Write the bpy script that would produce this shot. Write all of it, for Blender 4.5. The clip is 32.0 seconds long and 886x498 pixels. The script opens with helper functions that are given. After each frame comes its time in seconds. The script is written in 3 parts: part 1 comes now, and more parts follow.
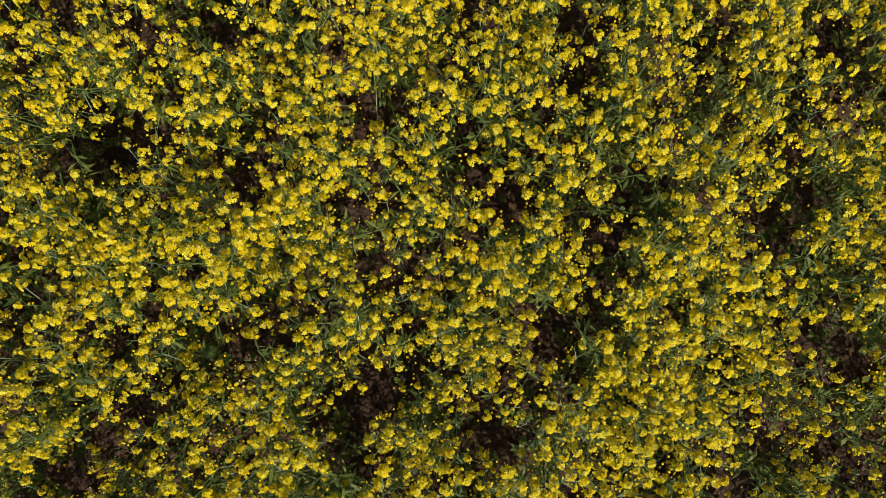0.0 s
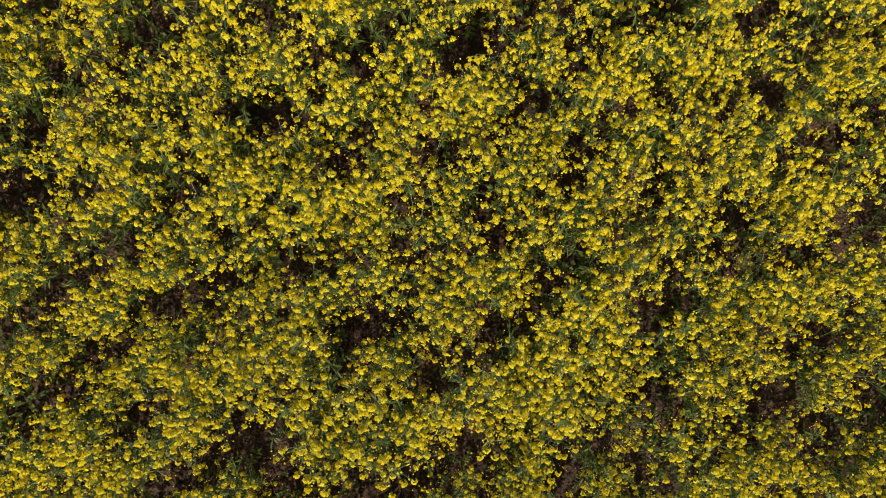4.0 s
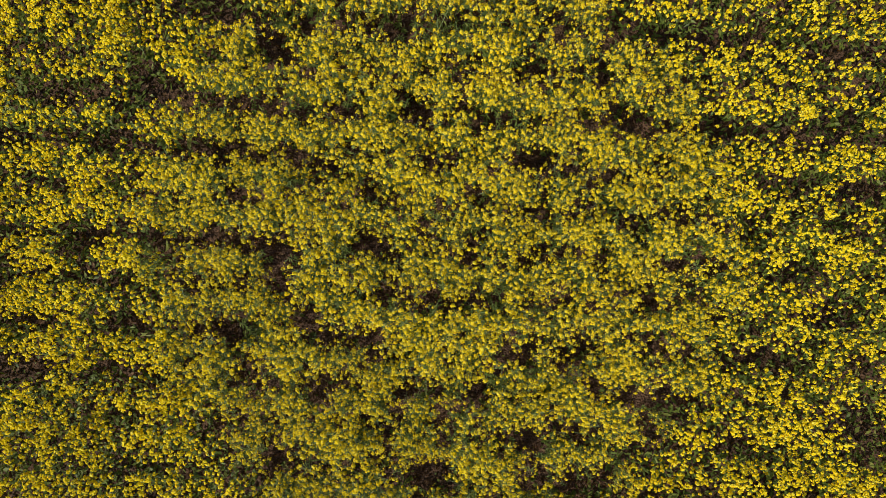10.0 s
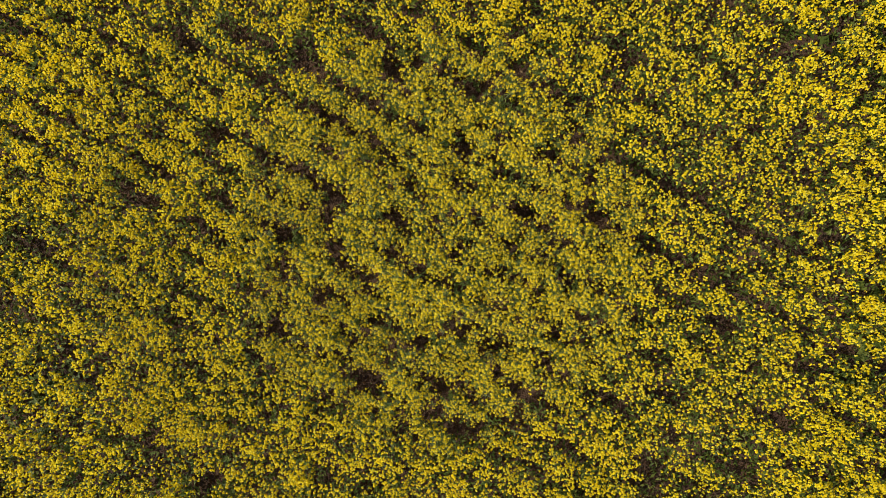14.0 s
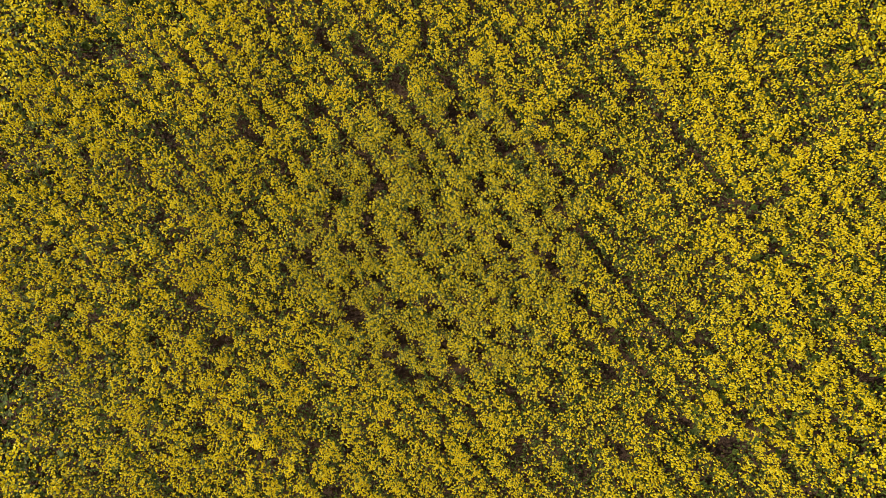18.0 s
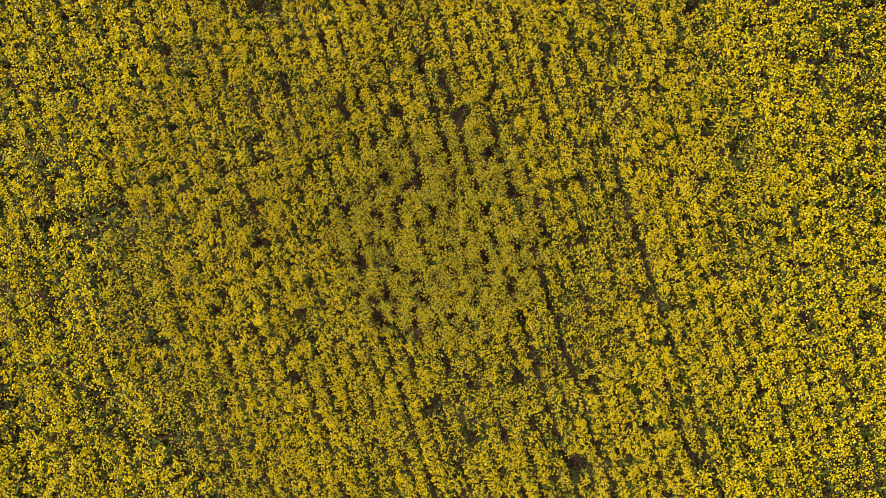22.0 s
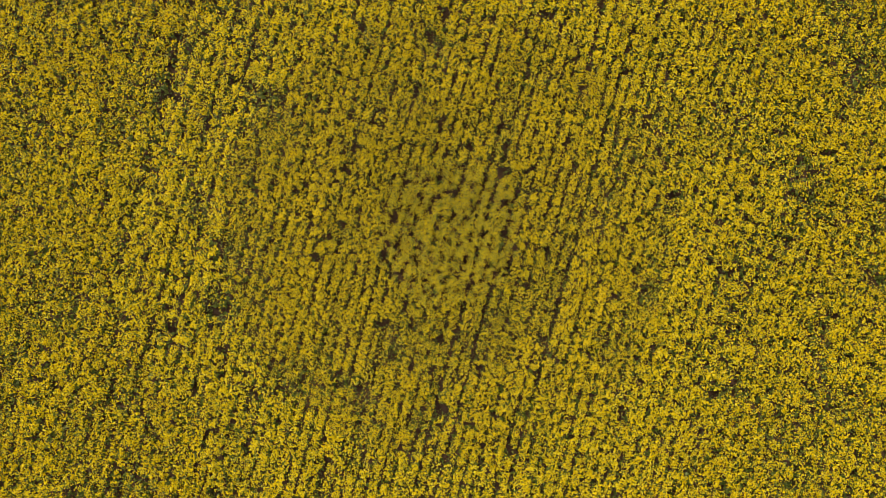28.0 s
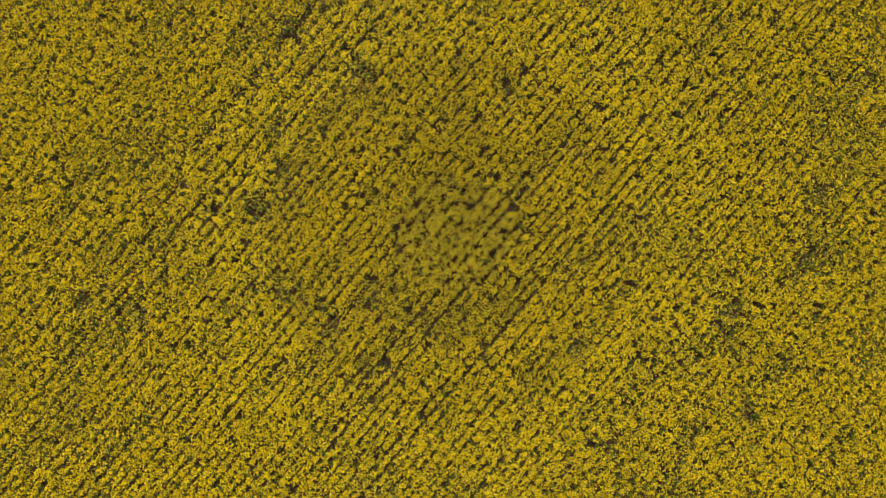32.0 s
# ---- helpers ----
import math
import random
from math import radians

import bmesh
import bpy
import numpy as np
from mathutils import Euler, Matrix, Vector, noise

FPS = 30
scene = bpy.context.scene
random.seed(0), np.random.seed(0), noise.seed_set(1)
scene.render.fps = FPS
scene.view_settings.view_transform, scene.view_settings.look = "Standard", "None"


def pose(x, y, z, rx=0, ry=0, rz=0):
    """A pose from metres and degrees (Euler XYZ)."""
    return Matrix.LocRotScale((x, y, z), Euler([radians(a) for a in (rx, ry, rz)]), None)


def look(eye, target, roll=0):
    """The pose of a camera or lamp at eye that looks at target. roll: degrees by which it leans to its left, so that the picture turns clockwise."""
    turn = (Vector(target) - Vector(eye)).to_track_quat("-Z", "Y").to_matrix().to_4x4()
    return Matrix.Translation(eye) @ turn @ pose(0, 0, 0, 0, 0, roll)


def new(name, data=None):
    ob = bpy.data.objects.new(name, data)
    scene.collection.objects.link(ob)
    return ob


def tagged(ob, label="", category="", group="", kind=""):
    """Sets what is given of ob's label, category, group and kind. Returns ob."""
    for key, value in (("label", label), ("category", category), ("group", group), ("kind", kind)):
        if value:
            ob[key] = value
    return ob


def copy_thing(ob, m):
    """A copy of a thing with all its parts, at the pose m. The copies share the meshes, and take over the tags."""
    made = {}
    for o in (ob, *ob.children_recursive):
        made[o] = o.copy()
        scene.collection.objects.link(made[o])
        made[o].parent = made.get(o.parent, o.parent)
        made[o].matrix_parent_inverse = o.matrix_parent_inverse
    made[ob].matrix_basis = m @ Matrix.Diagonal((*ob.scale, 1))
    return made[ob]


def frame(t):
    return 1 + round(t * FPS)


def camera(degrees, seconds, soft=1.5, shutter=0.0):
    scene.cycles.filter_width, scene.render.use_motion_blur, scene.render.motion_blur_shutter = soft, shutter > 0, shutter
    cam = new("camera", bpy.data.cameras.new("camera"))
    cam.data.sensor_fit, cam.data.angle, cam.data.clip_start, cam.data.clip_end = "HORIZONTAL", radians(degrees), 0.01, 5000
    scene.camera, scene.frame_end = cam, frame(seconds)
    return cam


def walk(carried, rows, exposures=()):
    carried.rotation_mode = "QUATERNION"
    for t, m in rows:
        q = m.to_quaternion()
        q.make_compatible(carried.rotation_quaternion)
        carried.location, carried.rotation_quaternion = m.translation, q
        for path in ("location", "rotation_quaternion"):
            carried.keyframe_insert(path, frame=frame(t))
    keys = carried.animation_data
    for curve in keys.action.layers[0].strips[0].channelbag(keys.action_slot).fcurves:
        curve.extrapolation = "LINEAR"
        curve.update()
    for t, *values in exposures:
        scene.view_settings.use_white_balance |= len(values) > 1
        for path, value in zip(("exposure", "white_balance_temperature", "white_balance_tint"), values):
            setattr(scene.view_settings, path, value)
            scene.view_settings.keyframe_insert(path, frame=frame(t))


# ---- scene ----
# ---- the camera: a drone that climbs and turns, looking straight down ----
cam = camera(70, 32.0, soft=0.9)
CANOPY = 1.05  # height of the flower heads
# seconds, x, y, height over the flower heads, heading
FLIGHT = [
    (0.0, -0.04, 0.05, 2.80, -55.7),
    (1.0, -0.03, 0.05, 3.22, -51.4),
    (2.0, -0.04, 0.06, 3.70, -46.9),
    (3.0, -0.05, 0.08, 4.11, -41.4),
    (3.5, -0.05, 0.08, 4.29, -38.4),
    (5.5, -0.02, 0.06, 5.13, -24.6),
    (6.0, -0.01, 0.05, 5.35, -21.0),
    (7.0, -0.00, 0.03, 5.84, -13.9),
    (8.0, 0.01, 0.02, 6.39, -6.9),
    (9.0, 0.00, 0.00, 7.00, -0.0),
    (10.0, -0.01, -0.01, 7.70, 6.8),
    (11.0, -0.01, -0.03, 8.48, 13.7),
    (12.0, 0.02, -0.05, 9.35, 20.3),
    (13.0, 0.06, -0.08, 10.31, 26.0),
    (14.0, 0.10, -0.10, 11.32, 31.0),
    (14.5, 0.12, -0.10, 11.84, 33.4),
    (16.5, 0.13, -0.06, 14.06, 43.0),
    (17.0, 0.15, -0.05, 14.65, 45.9),
    (18.0, 0.18, -0.06, 15.81, 52.4),
    (19.0, 0.23, -0.07, 16.96, 59.0),
    (20.0, 0.27, -0.07, 18.27, 65.2),
    (21.0, 0.32, -0.07, 19.76, 70.7),
    (22.0, 0.37, -0.05, 21.34, 75.6),
    (23.0, 0.41, -0.04, 22.97, 81.0),
    (24.0, 0.47, -0.02, 24.66, 86.8),
    (25.0, 0.54, 0.01, 26.34, 92.4),
    (25.5, 0.58, 0.01, 27.18, 95.0),
    (27.5, 0.80, -0.01, 31.24, 105.9),
    (28.0, 0.84, 0.00, 32.12, 108.8),
    (29.0, 0.91, 0.05, 33.88, 114.4),
    (30.0, 0.96, 0.12, 35.76, 120.6),
    (31.0, 1.01, 0.20, 37.67, 127.2),
    (32.0, 1.03, 0.28, 39.58, 133.8),
]
LEAN = (0.0, 0.0)
PATH = [(t, pose(x, y, CANOPY + h, LEAN[0], LEAN[1], turn)) for t, x, y, h, turn in FLIGHT]
EXPOSURES = [(0.0, 0.08, 6450, 10), (9.0, 0.22, 6480, 9), (15.0, 0.22, 6440, 9), (20.0, 0.24, 6740, 10), (32.0, 0.25, 7180, 11)]
walk(cam, PATH, EXPOSURES)

# ---- sky and sun ----
SUN_TO = radians(-126)   # the way to the sun in plan, from +x
SUN_UP = radians(40)
world = bpy.data.worlds.new("sky")
scene.world = world
world.use_nodes = True
wt = world.node_tree
sky = wt.nodes.new("ShaderNodeTexSky")
sky.sky_type, sky.sun_disc = "NISHITA", False
sky.sun_elevation, sky.sun_rotation = SUN_UP, radians(90) - SUN_TO
wt.links.new(sky.outputs["Color"], wt.nodes["Background"].inputs["Color"])
wt.nodes["Background"].inputs["Strength"].default_value = 0.08
sun = new("sun", bpy.data.lights.new("sun", "SUN"))
sun.data.energy, sun.data.angle, sun.data.color = 4.0, radians(0.53), (1.0, 0.94, 0.80)
sun_way = Vector((math.cos(SUN_UP) * math.cos(SUN_TO), math.cos(SUN_UP) * math.sin(SUN_TO), math.sin(SUN_UP)))
sun.matrix_world = look(sun_way * 60, (0, 0, 0))

# ---- materials ----
def material(name):
    m = bpy.data.materials.new(name)
    m.use_nodes = True
    t = m.node_tree
    t.nodes.clear()
    return m, t, t.nodes.new("ShaderNodeOutputMaterial")


def node(t, kind, **inputs):
    n = t.nodes.new(kind)
    for k, v in inputs.items():
        n.inputs[k.replace("_", " ")].default_value = v
    return n


def ramp(t, fac, stops):
    r = t.nodes.new("ShaderNodeValToRGB")
    while len(r.color_ramp.elements) < len(stops):
        r.color_ramp.elements.new(0.5)
    for e, (p, c) in zip(r.color_ramp.elements, stops):
        e.position, e.color = p, (*c, 1)
    t.links.new(fac, r.inputs["Fac"])
    return r.outputs["Color"]


def chance(t):
    """A random value for each object and each loose piece of its mesh."""
    a = t.nodes.new("ShaderNodeObjectInfo").outputs["Random"]
    b = t.nodes.new("ShaderNodeNewGeometry").outputs["Random Per Island"]
    s = t.nodes.new("ShaderNodeMath")
    s.operation = "ADD"
    t.links.new(a, s.inputs[0])
    t.links.new(b, s.inputs[1])
    f = t.nodes.new("ShaderNodeMath")
    f.operation = "FRACT"
    t.links.new(s.outputs[0], f.inputs[0])
    return f.outputs[0]


def thin_leafy(name, stops, through_light, gloss, rough):
    """A thin plant surface: some light goes through it, some glances off."""
    m, t, out = material(name)
    col = ramp(t, chance(t), stops)
    place = t.nodes.new("ShaderNodeNewGeometry").outputs["Position"]
    big = node(t, "ShaderNodeTexNoise", Scale=0.55, Detail=3.0)
    fine = node(t, "ShaderNodeTexNoise", Scale=90.0, Detail=2.0)
    for n in (big, fine):
        t.links.new(place, n.inputs["Vector"])
    hsv = node(t, "ShaderNodeHueSaturation")
    t.links.new(col, hsv.inputs["Color"])
    both = t.nodes.new("ShaderNodeMath")
    both.operation = "ADD"
    t.links.new(big.outputs["Fac"], both.inputs[0])
    t.links.new(fine.outputs["Fac"], both.inputs[1])
    rng = node(t, "ShaderNodeMapRange", From_Min=0.6, From_Max=1.4, To_Min=1 - 0.16, To_Max=1 + 0.16)
    t.links.new(both.outputs[0], rng.inputs["Value"])
    t.links.new(rng.outputs[0], hsv.inputs["Value"])
    dif = node(t, "ShaderNodeBsdfDiffuse")
    tra = node(t, "ShaderNodeBsdfTranslucent")
    glo = node(t, "ShaderNodeBsdfGlossy", Roughness=rough)
    t.links.new(hsv.outputs[0], dif.inputs["Color"])
    t.links.new(hsv.outputs[0], tra.inputs["Color"])
    mix = node(t, "ShaderNodeMixShader", Fac=through_light)
    t.links.new(dif.outputs[0], mix.inputs[1])
    t.links.new(tra.outputs[0], mix.inputs[2])
    top = node(t, "ShaderNodeMixShader", Fac=gloss)
    t.links.new(mix.outputs[0], top.inputs[1])
    t.links.new(glo.outputs[0], top.inputs[2])
    t.links.new(top.outputs[0], out.inputs["Surface"])
    return m


PETAL = thin_leafy("petal", [(0.0, (0.76, 0.51, 0.004)), (0.35, (0.83, 0.63, 0.010)), (0.75, (0.84, 0.67, 0.022)), (1.0, (0.86, 0.73, 0.09))], 0.28, 0.004, 0.6)
BUD = thin_leafy("bud", [(0.0, (0.30, 0.32, 0.03)), (1.0, (0.48, 0.44, 0.04))], 0.1, 0.02, 0.5)
LEAF = thin_leafy("leaf", [(0.0, (0.068, 0.100, 0.018)), (0.5, (0.132, 0.178, 0.030)), (0.85, (0.20, 0.240, 0.048)), (1.0, (0.28, 0.29, 0.07))], 0.42, 0.015, 0.5)
STEM = thin_leafy("stem", [(0.0, (0.11, 0.16, 0.06)), (1.0, (0.20, 0.25, 0.10))], 0.05, 0.04, 0.45)


def soil_material():
    m, t, out = material("soil")
    place = t.nodes.new("ShaderNodeNewGeometry").outputs["Position"]
    a = node(t, "ShaderNodeTexNoise", Scale=0.9, Detail=4.0)
    b = node(t, "ShaderNodeTexNoise", Scale=28.0, Detail=6.0, Roughness=0.7)
    v = node(t, "ShaderNodeTexVoronoi", Scale=34.0)
    for n in (a, b, v):
        t.links.new(place, n.inputs["Vector"])
    wide = ramp(t, a.outputs["Fac"], [(0.3, (0.048, 0.023, 0.012)), (0.7, (0.128, 0.067, 0.036))])
    grain = ramp(t, b.outputs["Fac"], [(0.25, (0.45, 0.42, 0.40)), (0.6, (1.0, 1.0, 1.0)), (0.8, (1.5, 1.45, 1.38))])
    mul = t.nodes.new("ShaderNodeMix")
    mul.data_type, mul.blend_type = "RGBA", "MULTIPLY"
    mul.inputs["Factor"].default_value = 1.0
    t.links.new(wide, mul.inputs[6])
    t.links.new(grain, mul.inputs[7])
    bs = node(t, "ShaderNodeBsdfPrincipled", Roughness=0.95)
    t.links.new(mul.outputs[2], bs.inputs["Base Color"])
    add = t.nodes.new("ShaderNodeMath")
    add.operation = "SUBTRACT"
    t.links.new(b.outputs["Fac"], add.inputs[0])
    t.links.new(v.outputs["Distance"], add.inputs[1])
    bump = node(t, "ShaderNodeBump", Strength=0.8, Distance=0.03)
    t.links.new(add.outputs[0], bump.inputs["Height"])
    t.links.new(bump.outputs[0], bs.inputs["Normal"])
    t.links.new(bs.outputs[0], out.inputs["Surface"])
    return m


SOIL = soil_material()


def far_crop_material():
    m, t, out = material("far_crop")
    place = t.nodes.new("ShaderNodeNewGeometry").outputs["Position"]
    a = node(t, "ShaderNodeTexNoise", Scale=9.0, Detail=5.0, Roughness=0.7)
    t.links.new(place, a.inputs["Vector"])
    col = ramp(t, a.outputs["Fac"], [(0.36, (0.04, 0.05, 0.015)), (0.46, (0.23, 0.18, 0.010)), (0.62, (0.47, 0.35, 0.010))])
    bs = node(t, "ShaderNodeBsdfPrincipled", Roughness=0.8)
    t.links.new(col, bs.inputs["Base Color"])
    bump = node(t, "ShaderNodeBump", Strength=1.0, Distance=0.12)
    t.links.new(a.outputs["Fac"], bump.inputs["Height"])
    t.links.new(bump.outputs[0], bs.inputs["Normal"])
    t.links.new(bs.outputs[0], out.inputs["Surface"])
    return m


FAR_CROP = far_crop_material()

# ---- the sown field: rows, and the places where plants are missing ----
ROW_STEP, ROW_PHASE, ROW_TURN = 0.58, 1.70, radians(3.6)
PLANT_STEP = 0.27
NEAR_REACH, MID_REACH, WIDE_REACH, BROAD_REACH, FIELD_REACH = 3.75, 6.6, 11.5, 17.0, 33.4
ROW_X = np.array((math.cos(ROW_TURN), math.sin(ROW_TURN)))
ROW_Y = np.array((-math.sin(ROW_TURN), math.cos(ROW_TURN)))
# bare places between the plants: x, y, radius
GAPS_INNER = [(-0.21, 0.11, 0.13), (-0.10, 0.27, 0.11), (-0.54, -0.21, 0.14), (-0.69, 0.02, 0.10), (0.86, -0.31, 0.13), (0.69, -0.61, 0.13), (0.46,
    0.34, 0.14), (0.22, -0.06, 0.10), (-0.21, -0.29, 0.10), (0.82, 0.08, 0.10), (-0.66, 1.72, 0.15), (-0.37, 1.62, 0.12), (-0.82, 1.61, 0.09), (-0.04,
    1.07, 0.10), (-0.99, 0.56, 0.11), (1.18, -0.68, 0.11), (1.31, -1.43, 0.12), (1.49, -0.77, 0.07), (-0.04, -0.64, 0.10), (-0.52, -0.64, 0.10), (-0.83,
    -0.51, 0.08), (-1.70, 0.62, 0.12), (-1.42, 0.70, 0.10), (-1.94, 0.98, 0.11), (-0.54, 0.44, 0.07), (-0.94, 0.79, 0.08), (0.19, -1.56, 0.08), (-0.24,
    -1.37, 0.08)]
GAPS_ASIDE = [(-0.99, -0.02, 0.10), (0.33, 1.19, 0.07), (0.14, 1.73, 0.07), (0.91, -1.53, 0.08), (-1.56, 1.57, 0.10), (0.07, 1.31, 0.07), (-0.10,
    0.83, 0.07), (1.37, 0.25, 0.13)]
GAPS_NEAR = [(0.60, 1.72, 0.19), (-1.96, -0.28, 0.23), (2.00, 0.31, 0.15), (-2.02, 0.57, 0.16), (-0.21, -2.12, 0.12), (-2.21, -0.37, 0.14), (1.75,
    -1.44, 0.13), (1.66, 1.76, 0.14), (2.41, 0.38, 0.16), (-1.98, 1.53, 0.22), (-1.09, -2.31, 0.12), (-2.51, 0.55, 0.12), (-0.86, 2.56, 0.18), (0.79,
    2.60, 0.12), (-2.40, -1.28, 0.16), (2.16, 1.79, 0.16), (-2.83, -0.15, 0.24), (1.54, -2.38, 0.22), (-2.48, 1.56, 0.19), (-1.23, 2.70, 0.22)]
GAPS_ROUND = [(2.96, 0.27, 0.17), (3.23, 0.30, 0.22), (-2.15, 2.56, 0.17), (2.50, -2.29, 0.17), (-0.34, 3.38, 0.22), (-3.09, 1.48, 0.22), (2.03,
    -2.83, 0.29), (-3.46, 0.61, 0.13), (-2.57, 2.42, 0.12), (1.11, 3.37, 0.20), (3.10, 1.91, 0.16), (-3.35, 1.44, 0.19), (-0.73, -3.59, 0.15), (-3.65,
    1.57, 0.28), (0.85, -3.89, 0.17), (2.83, -2.82, 0.22), (3.85, 1.26, 0.20), (-3.87, -1.34, 0.23), (4.04, -0.96, 0.28), (-3.27, 2.66, 0.18), (3.16,
    2.93, 0.18), (-3.96, 1.73, 0.22), (3.85, -2.06, 0.20), (-4.28, 0.88, 0.16), (-3.96, -1.99, 0.19), (-4.46, -0.58, 0.15), (-4.53, 1.41, 0.25), (-4.78,
    -0.56, 0.22), (3.80, 3.09, 0.20), (2.45, -4.30, 0.21)]
GAPS_MIDDLE = [(4.60, 1.82, 0.18), (-3.55, 3.54, 0.18), (4.57, 2.13, 0.19), (4.48, -2.56, 0.19), (-5.06, 1.28, 0.22), (5.25, 1.18, 0.17), (5.07, 1.97,
    0.22), (1.32, -5.30, 0.30), (4.57, 3.00, 0.22), (5.42, -0.84, 0.20), (-5.48, -2.06, 0.18), (-1.33, -5.74, 0.21), (2.10, -5.74, 0.28), (6.06, -0.89,
    0.22), (-4.80, -3.88, 0.15), (-6.15, 1.21, 0.18), (5.39, 3.20, 0.20), (-6.31, 0.05, 0.15), (-2.77, -5.71, 0.17), (-0.27, 6.35, 0.24), (2.32, -5.99,
    0.24), (-1.85, 6.23, 0.24), (-4.29, -5.12, 0.18), (1.98, 6.42, 0.23), (-2.20, -6.46, 0.21), (3.41, -5.93, 0.21), (6.84, -0.60, 0.22), (-6.49, -2.30,
    0.18), (-6.07, -3.37, 0.22), (-4.87, -5.20, 0.24)]
GAPS_WIDE = [(7.12, 0.30, 0.20), (1.36, -7.00, 0.27), (7.05, 1.91, 0.18), (-6.29, -3.83, 0.24), (-4.03, -6.42, 0.15), (-6.65, -3.90, 0.26), (1.58,
    -7.66, 0.20), (6.81, 3.87, 0.18), (4.12, 6.90, 0.24), (4.82, 6.74, 0.21), (-7.88, -3.41, 0.21), (-7.53, -4.15, 0.18), (-3.90, -7.82, 0.20), (-3.85,
    -8.10, 0.20), (8.82, 2.49, 0.27), (-2.82, -8.82, 0.18), (9.10, 2.39, 0.20), (-8.91, -3.50, 0.27), (9.18, -2.74, 0.23), (-7.56, -6.25, 0.27), (-5.92,
    -7.94, 0.21), (8.89, 4.39, 0.21), (-8.04, 5.94, 0.26), (7.01, 7.29, 0.23), (-9.28, -4.19, 0.40), (-6.13, -8.88, 0.21), (-1.73, -10.98, 0.24), (-10.73,
    -3.84, 0.35), (10.24, -5.41, 0.23), (4.20, -10.81, 0.34)]
GAPS_OUTER = [(9.54, 6.65, 0.27), (-3.20, -11.36, 0.26), (-3.64, -11.24, 0.35), (-5.75, 10.36, 0.23), (-8.92, -8.09, 0.24), (9.08, -8.23, 0.26),
    (-12.25, 1.07, 0.28), (-11.73, -3.82, 0.32), (7.60, -10.11, 0.46), (-3.87, -12.05, 0.34), (7.06, -11.20, 0.32), (-7.60, -10.89, 0.26), (-3.93, -12.98,
    0.32), (8.25, -12.46, 0.34), (-10.57, 10.69, 0.29), (-2.12, -15.39, 0.32), (-2.23, -15.77, 0.32), (3.38, 15.60, 0.32), (-15.29, 5.01, 0.32), (4.32,
    -15.62, 0.26), (-4.62, -15.64, 0.37), (0.28, 16.67, 0.29), (-16.86, 2.04, 0.32), (9.42, -14.39, 0.35), (-5.30, 16.55, 0.35), (-12.77, 11.83, 0.28),
    (9.45, -15.09, 0.26), (-7.70, 16.07, 0.29), (-5.89, 16.99, 0.29), (-9.42, 15.78, 0.34)]
GAPS_RIM = [(13.74, -13.01, 0.26), (-10.16, 17.05, 0.32), (1.53, 20.13, 0.23), (2.36, -20.08, 0.37), (16.99, -11.05, 0.39), (0.36, -20.46, 0.32),
    (4.04, -20.12, 0.26), (-1.54, -20.65, 0.26), (20.79, -3.01, 0.32), (-21.10, 2.63, 0.32), (8.16, -19.77, 0.23), (21.48, 0.10, 0.28), (-8.72, 20.12,
    0.39), (-4.82, 21.41, 0.42), (-13.84, 17.16, 0.26), (13.78, -17.55, 0.29), (-15.04, 17.01, 0.46), (14.98, -17.39, 0.25), (-0.53, 23.07, 0.32), (18.68,
    -13.84, 0.32), (-12.73, 19.71, 0.32), (-0.89, -23.46, 0.26), (16.75, -16.67, 0.28), (7.08, -24.47, 0.32), (-23.68, 10.19, 0.32), (18.69, -19.22,
    0.28), (9.30, -25.77, 0.28), (-8.33, 26.86, 0.32)]
# larger clearings where the dry soil lies in the sun
CLEARINGS = [(4.88, 2.2, 0.22), (4.58, 2.07, 0.20), (4.38, 7.34, 0.18), (4.22, 7.05, 0.16), (9.37, 2.65, 0.16), (8.95, 2.52, 0.16),
             (5.55, 3.5, 0.15), (-4.05, 1.82, 0.24), (-3.8, 1.7, 0.18)]
# weak stands, with more leaf than flower
THIN = [(7.5, -10.2, 1.09), (4.2, -10.8, 0.75), (-4.7, -15.5, 0.75), (-9.3, -4.2, 0.75), (-3.7, -11.7, 0.80), (1.0, -1.6, 0.98), (-8.3, 16.2, 1.15),
        (3.2, 15.6, 0.63), (9.2, -1.5, 0.69), (-0.4, 10.7, 0.63), (2.0, -2.8, 0.61), (1.6, -5.2, 0.55), (3.7, -1.0, 0.55), (-8.9, -3.5, 0.55), (7.4, 6.5,
        0.61), (17.4, -11.2, 1.06), (-4.8, 21.4, 0.92)]
THIN_MORE = [(-5.8, -12.6, 0.59), (-8.1, -6.9, 0.59), (-6.5, -3.7, 0.59), (-7.6, -15.6, 0.7), (-5.7, -15.3, 0.59), (-3.8, -1.2, 0.45),
             (-3.8, -10.8, 0.47), (-1.9, -14.9, 0.47), (8.4, -17.1, 0.47), (10.2, -4.9, 0.75), (9.7, 1.5, 0.59), (8.7, -2.6, 0.47), (6.7, -0.7, 0.45),
             (-7.1, 17.2, 0.89), (-9.2, 16.4, 0.66), (19.4, -10.7, 0.88), (-5.6, 16.4, 0.88), (-8.8, 20.7, 0.88), (-11.9, 20.2, 0.53), (-14, 17.2, 0.71),
             (2.7, 16.5, 0.88), (-17.7, 14.6, 0.88), (-24, 10.4, 0.64), (-25.3, 12.3, 0.53), (2.9, -12.5, 0.99), (-2.5, -16.1, 0.88), (9.8, -14.6, 0.53),
             (10.9, 3.6, 0.88), (21.6, -5.8, 0.53), (19, -14.2, 0.71)]
